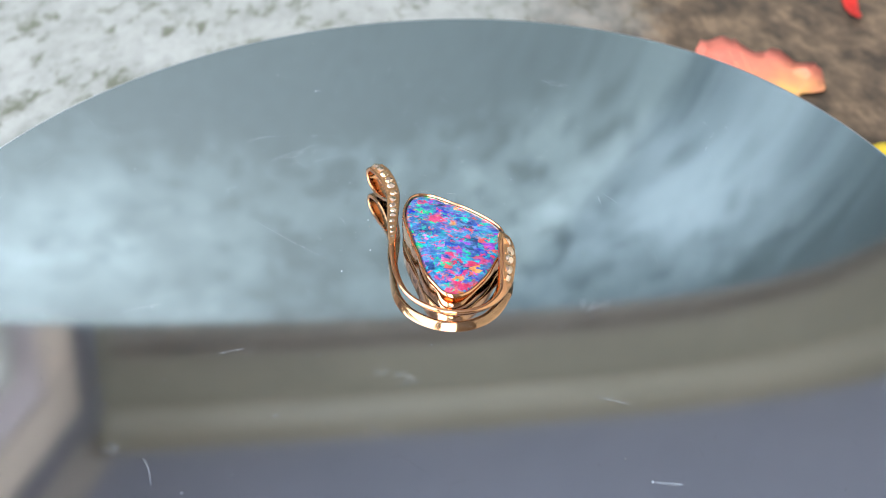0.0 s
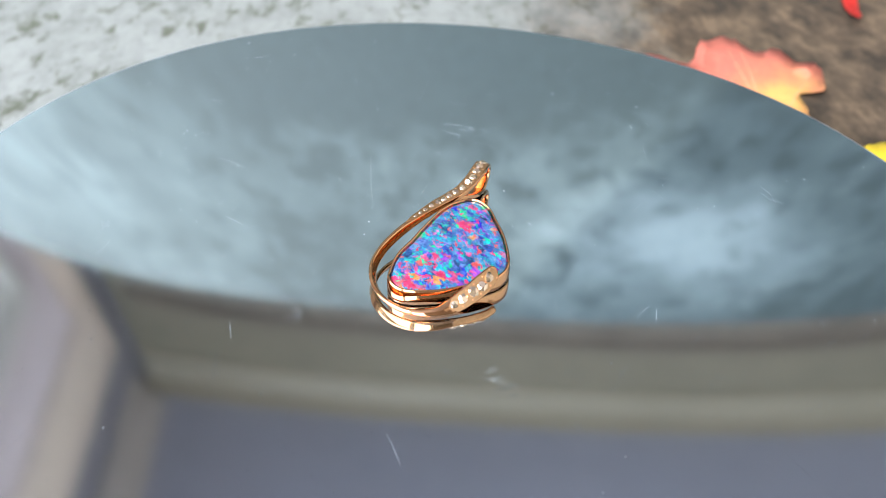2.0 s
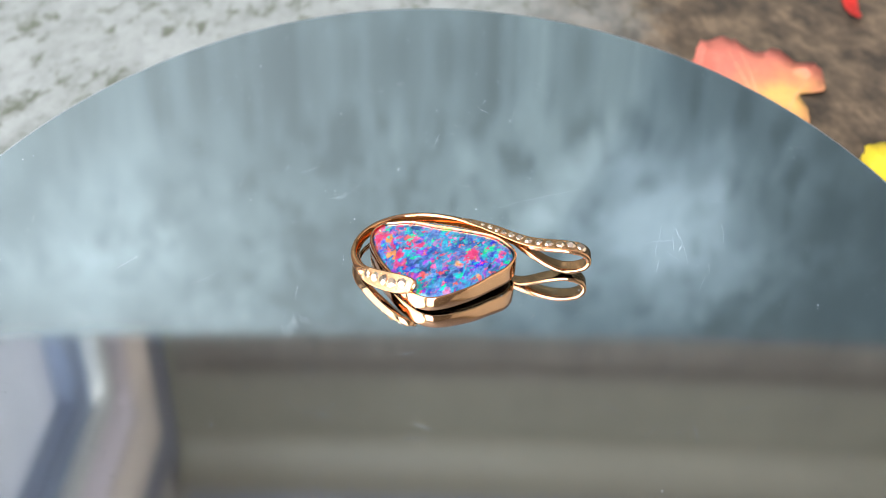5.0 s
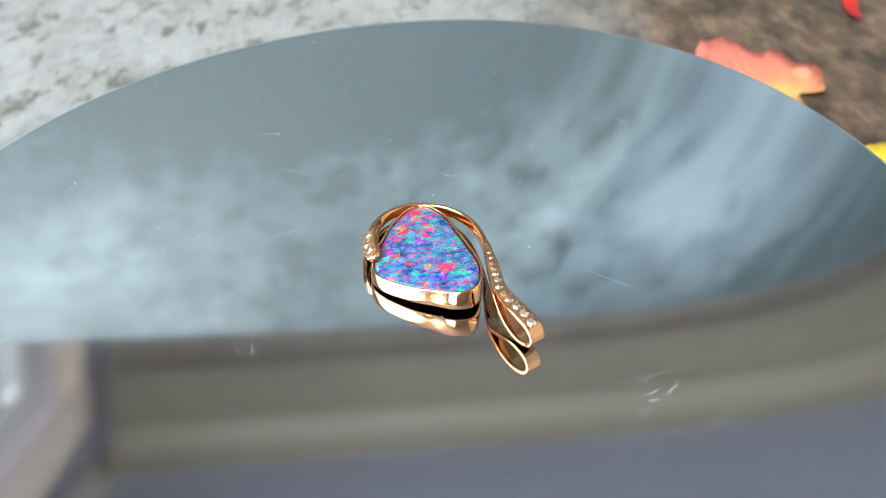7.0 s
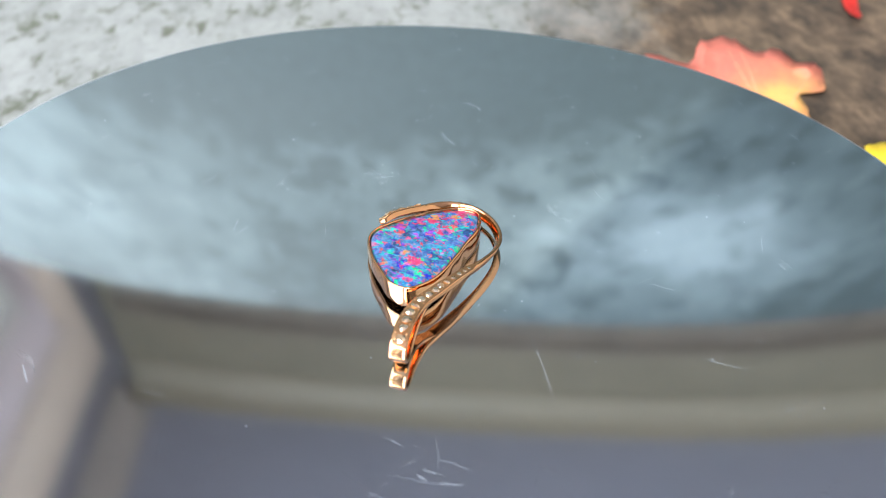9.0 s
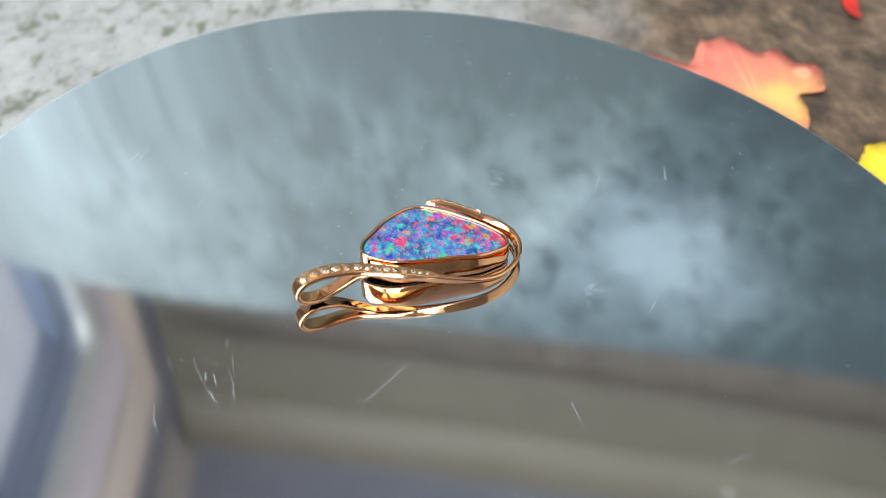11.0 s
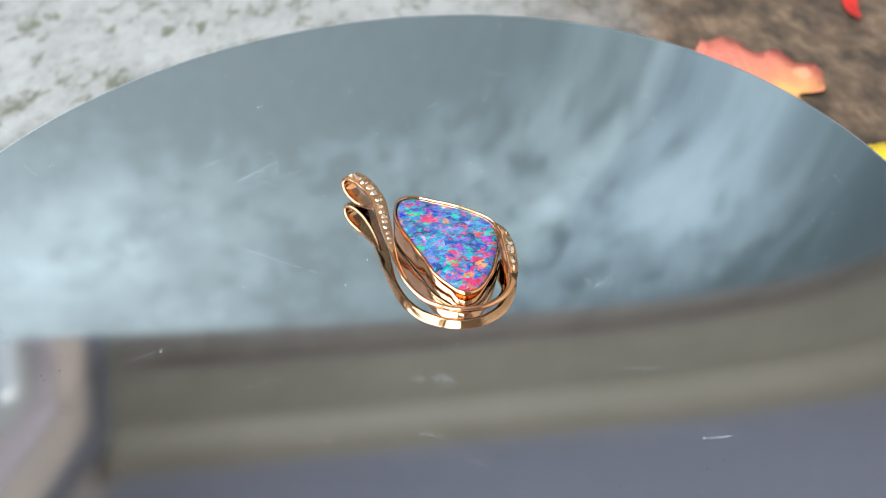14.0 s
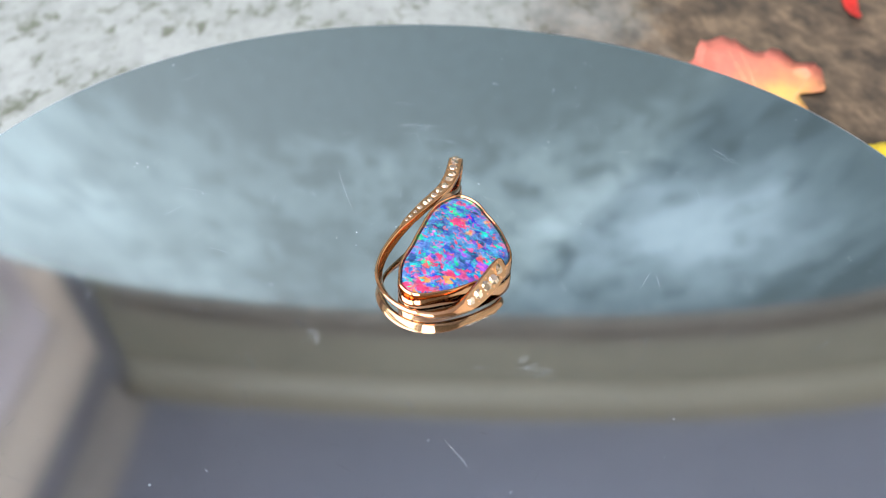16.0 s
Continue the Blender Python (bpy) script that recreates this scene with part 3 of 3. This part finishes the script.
# x, y, z, width, thickness, heading of the width, lean of the width
BAND = [(-.0575, .068, .0310, .011, .004, 190, 0), (-.0580, .088, .0250, .0140, .006, 203, 0), (-.0665, .112, .0120, .0165, .006, 209, 0),
        (-.077, .131, .0062, .018, .006, 209, 0), (-.0868, .1468, .011, .0185, .006, 209, 0), (-.0897, .1522, .0232, .0185, .006, 209, 0),
        (-.0850, .1450, .0342, .019, .006, 208, 0), (-.075, .1285, .0382, .019, .006, 207, 0), (-.066, .110, .037, .0185, .0065, 200, 0),
        (-.059, .087, .0345, .017, .007, 190, 0), (-.0575, .064, .0325, .0155, .0075, 182, 0), (-.057, .040, .031, .0135, .0085, 178, 4),
        (-.0555, .015, .0275, .010, .011, 178, -5), (-.0530, -.016, .0222, .0068, .0125, 184, -18), (-.0455, -.048, .0168, .0056, .0125, 202, -26),
        (-.0295, -.0745, .0130, .0056, .0125, 226, -30), (-.002, -.0915, .0115, .0056, .0122, 258, -30), (.028, -.0945, .0108, .0056, .0122, 282, -30),
        (.054, -.0835, .0102, .0070, .0125, 305, -36), (.0705, -.0630, .0105, .0110, .0125, 326, -46), (.0775, -.042, .0135, .0185, .0095, 342, -46),
        (.0802, -.018, .0205, .0220, .009, 354, -42), (.0798, .002, .0262, .0220, .0085, 362, -42), (.0768, .017, .0296, .016, .007, 372, -40),
        (.0770, .0220, .0300, .004, .003, 374, -40)]
PATH = spline(BAND, 10)


def band_frame(row):
    """Middle, width direction and top direction of the band at a row of its path."""
    i = max(0, min(len(PATH) - 2, row))
    t = Vector((PATH[i + 1] - PATH[max(i - 1, 0)])[:3]).normalized()
    a, lean = radians(PATH[row][5]), radians(PATH[row][6])
    w = Vector((math.cos(a) * math.cos(lean), math.sin(a) * math.cos(lean), math.sin(lean)))
    w = (w - t * w.dot(t)).normalized()
    return Vector(PATH[row][:3]), w, t.cross(w).normalized(), t


def ribbon(first, last, caps):
    """The band from one row of its path to another."""
    bm = bmesh.new()
    rings = []
    for i in range(first, last + 1):
        mid, w, up, t = band_frame(i)
        rings.append([(mid + w * a + up * b) * U for a, b in rounded_section(PATH[i][3], PATH[i][4], 28, 3.2 if PATH[i][4] > 0.0105 else 6.0)])
    return loft(bm, rings, caps=caps)


part("band", ribbon(0, len(PATH) - 1, True), GOLD, pendant, "polished rose gold ribbon forming bail and swirl", smooth=True)


def pave_bed(first, last):
    """The rough sunk bed between two rails in which the small stones sit."""
    bm = bmesh.new()
    rings = []
    for i in range(first, last + 1):
        mid, w, up, t = band_frame(i)
        if up.z < 0:
            up = -up
        taper = min(1.0, (i - first + 1) / 4, (last - i + 1) / 4)
        half, z = PATH[i][3] * 0.43 * taper, PATH[i][4] / 2
        rings.append([(mid + w * a + up * b) * U for a, b in ((-half, z - 0.001), (-half, z + 0.0002), (-half * 0.5, z + 0.0004), (half * 0.5, z + 0.0004),
                                                              (half, z + 0.0002), (half, z - 0.001))])
    return part("pave_setting", loft(bm, rings), PAVE, pendant, "bead-set pale diamonds in rough gold")


def gem_mesh():
    """A round brilliant, one unit across."""
    bm = bmesh.new()
    n = 8
    table = [(0.27 * math.cos(2 * math.pi * (k + .5) / n), 0.27 * math.sin(2 * math.pi * (k + .5) / n), 0.20) for k in range(n)]
    girdle = [(0.5 * math.cos(2 * math.pi * k / n), 0.5 * math.sin(2 * math.pi * k / n), 0.0) for k in range(n)]
    tv, gv = [bm.verts.new(p) for p in table], [bm.verts.new(p) for p in girdle]
    foot = bm.verts.new((0, 0, -0.4))
    bm.faces.new(tv)
    for k in range(n):
        j = (k + 1) % n
        bm.faces.new((gv[k], gv[j], tv[k]))
        bm.faces.new((tv[k], gv[j], tv[j]))
        bm.faces.new((gv[j], gv[k], foot))
    bmesh.ops.recalc_face_normals(bm, faces=bm.faces[:])
    me = bpy.data.meshes.new("diamond")
    bm.to_mesh(me)
    bm.free()
    me.materials.append(DIAMOND)
    return me


def bead_mesh():
    bm = bmesh.new()
    bmesh.ops.create_icosphere(bm, subdivisions=1, radius=0.5)
    me = bpy.data.meshes.new("bead")
    bm.to_mesh(me)
    bm.free()
    me.materials.append(GOLD_BEAD)
    for poly in me.polygons:
        poly.use_smooth = True
    return me


GEM, BEAD = gem_mesh(), bead_mesh()
SPARKLE = random.Random(3)


def set_on_band(name, data, row, side, size, lift, flip, owner):
    """A small stone or bead set into the top of the band."""
    mid, w, up, t = band_frame(row)
    if flip:
        up = -up
    ob = new(name, data)
    m = Matrix((w.cross(up).cross(up).normalized(), up.cross(w).normalized(), up)).transposed().to_4x4()
    m.translation = (mid + w * side + up * (PATH[row][4] / 2 * 0.9 + lift)) * U
    tip = (26, 26, 180) if data is GEM else (0, 0, 0)
    ob.matrix_basis = m @ pose(0, 0, 0, *(SPARKLE.uniform(-a, a) for a in tip)) @ Matrix.Scale(size * U, 4)
    ob.parent = owner
    return ob


def pave(first, last, fill, spread):
    """Stones edge to edge along the band, with gold beads between them."""
    row, k = float(first), 0
    owner = pave_bed(first - 3, last + 2)
    while row < last:
        i = round(row)
        width = PATH[i][3]
        size = width * fill
        top_up = band_frame(i)[2].z < 0
        set_on_band("diamond", GEM, i, spread * width * (0.22 if k % 2 else -0.22), size, 0.0, top_up, owner)
        gap = size * 0.84
        walked, middle_row = 0.0, i
        while walked < gap and i < last:
            walked += float(np.linalg.norm(PATH[i + 1][:3] - PATH[i][:3]))
            i += 1
            if walked < gap / 2:
                middle_row = i
        for s in (-0.31, 0.31):
            set_on_band("bead", BEAD, min(middle_row + 1, last), s * width, width * 0.16, 0.0, top_up, owner)
        row = max(row + 1, i)
        k += 1


pave(62, 124, 0.68, 0.0)
pave(200, 230, 0.66, 0.0)


# ---- leaves ----
def leaf(name, label, centre, turn, lobes, mat, size, curl):
    """A flat lobed leaf with veins and a slight curl: lobes are angle and reach of the tips and notches."""
    ob = tagged(new(name), label, "leaf")
    ob.matrix_basis = pose(*centre, 0, 0, turn)
    pts = spline(lobes, 6, True) if len(lobes[0]) == 2 else lobes
    rnd = random.Random(len(name))
    bm = bmesh.new()
    edge = [(x * size * (1 + rnd.uniform(-.03, .03)), y * size * (1 + rnd.uniform(-.03, .03))) for x, y in pts]
    up = lambda x, y: curl * ((x * x + y * y) / size ** 2) + 0.0012 * math.sin(x / size * 5 + 1) * math.sin(y / size * 4)
    rings = []
    for f, dz in ((0.05, -0.0004), (0.5, -0.0004), (1.0, -0.0003), (1.0, 0.0), (0.75, 0.0), (0.5, 0.0), (0.25, 0.0), (0.05, 0.0)):
        rings.append([(x * f, y * f, 0.0018 + up(x * f, y * f) + dz) for x, y in edge])
    loft(bm, rings)
    part("blade", bm, mat, ob, smooth=True)
    tips = [max(edge, key=lambda q: q[0] * math.cos(radians(a)) + q[1] * math.sin(radians(a))) for a in (20, 60, 95, 150, 200)]
    foot = min(edge, key=lambda q: q[1])
    for x, y in tips:
        row = [(foot[0] * 0.8 + (x - foot[0] * 0.8) * k / 8, foot[1] * 0.8 + (y - foot[1] * 0.8) * k / 8) for k in range(8)]
        vein = bmesh.new()
        rings = []
        for k, (vx, vy) in enumerate(row):
            r = 0.00022 * (1 - 0.08 * k)
            nx, ny = -(y - foot[1] * 0.8), x - foot[0] * 0.8
            s = math.hypot(nx, ny)
            rings.append([(vx + nx / s * r * math.cos(b), vy + ny / s * r * math.cos(b), 0.0018 + up(vx, vy) + r * math.sin(b)) for b in (0, 1.57, 3.14, 4.71)])
        loft(vein, rings)
        part("vein", vein, mat if name == "red_leaf" else VEIN, ob, smooth=True)
    return ob


VEIN = plain("leaf_vein", (0.82, 0.34, 0.2), 0.2, 200, 0.6)
MAPLE = leaf_material("maple_leaf", (0.62, 0.155, 0.12), (0.66, 0.23, 0.12), (0.78, 0.47, 0.12), (0, 1), 0.004, 0.026, (0.0095, -0.0025))
YELLOW = leaf_material("yellow_leaf", (0.72, 0.50, 0.03), (0.75, 0.55, 0.03), (0.55, 0.45, 0.03), (0.3, 0.9), -0.02, 0.04)
RED = leaf_material("red_leaf", (0.55, 0.02, 0.015), (0.6, 0.03, 0.02), (0.45, 0.02, 0.015), (0, 1), -0.02, 0.04)
leaf("maple_leaf", "red and orange maple leaf with a yellow base on the stone", (0.0910, 0.1072, ZS), 0,
     [(-.95, .62), (-.55, .60), (-.36, .95), (0, 1.12), (.16, .86), (.42, .88), (.52, .66), (.74, .60), (.68, .16), (.40, .06),
      (.38, -.30), (.22, -.62), (-.10, -.75), (-.45, -.55), (-.85, -.35), (-.7, .1), (-1.1, .3)], MAPLE, 0.030, 0.002)
leaf("yellow_leaf", "bright yellow autumn leaf on the stone", (0.1235, 0.0645, ZS), 20,
     [(-1, .25), (-.5, .75), (0, .95), (.5, .6), (1.1, .4), (.9, -.3), (.4, -.7), (-.3, -.8), (-.85, -.4)], YELLOW, 0.021, 0.002)
leaf("red_leaf", "small bright red leaf tip on the stone", (0.1440, 0.1835, ZS), -15,
     [(.0, -1.0), (-.07, -.6), (-.10, 0), (-.11, .6), (-.06, 1), (.07, 1), (.11, .4), (.10, -.2), (.07, -.8)], RED, 0.028, 0.002)


# ---- what moves ----
def motions():
    rows = [(k * 0.25, pose(0, 0, 0, 0, 0, -360 / PERIOD * k * 0.25)) for k in range(65)]
    walk(mirror_disc, rows)
    walk(pendant, rows)


motions()
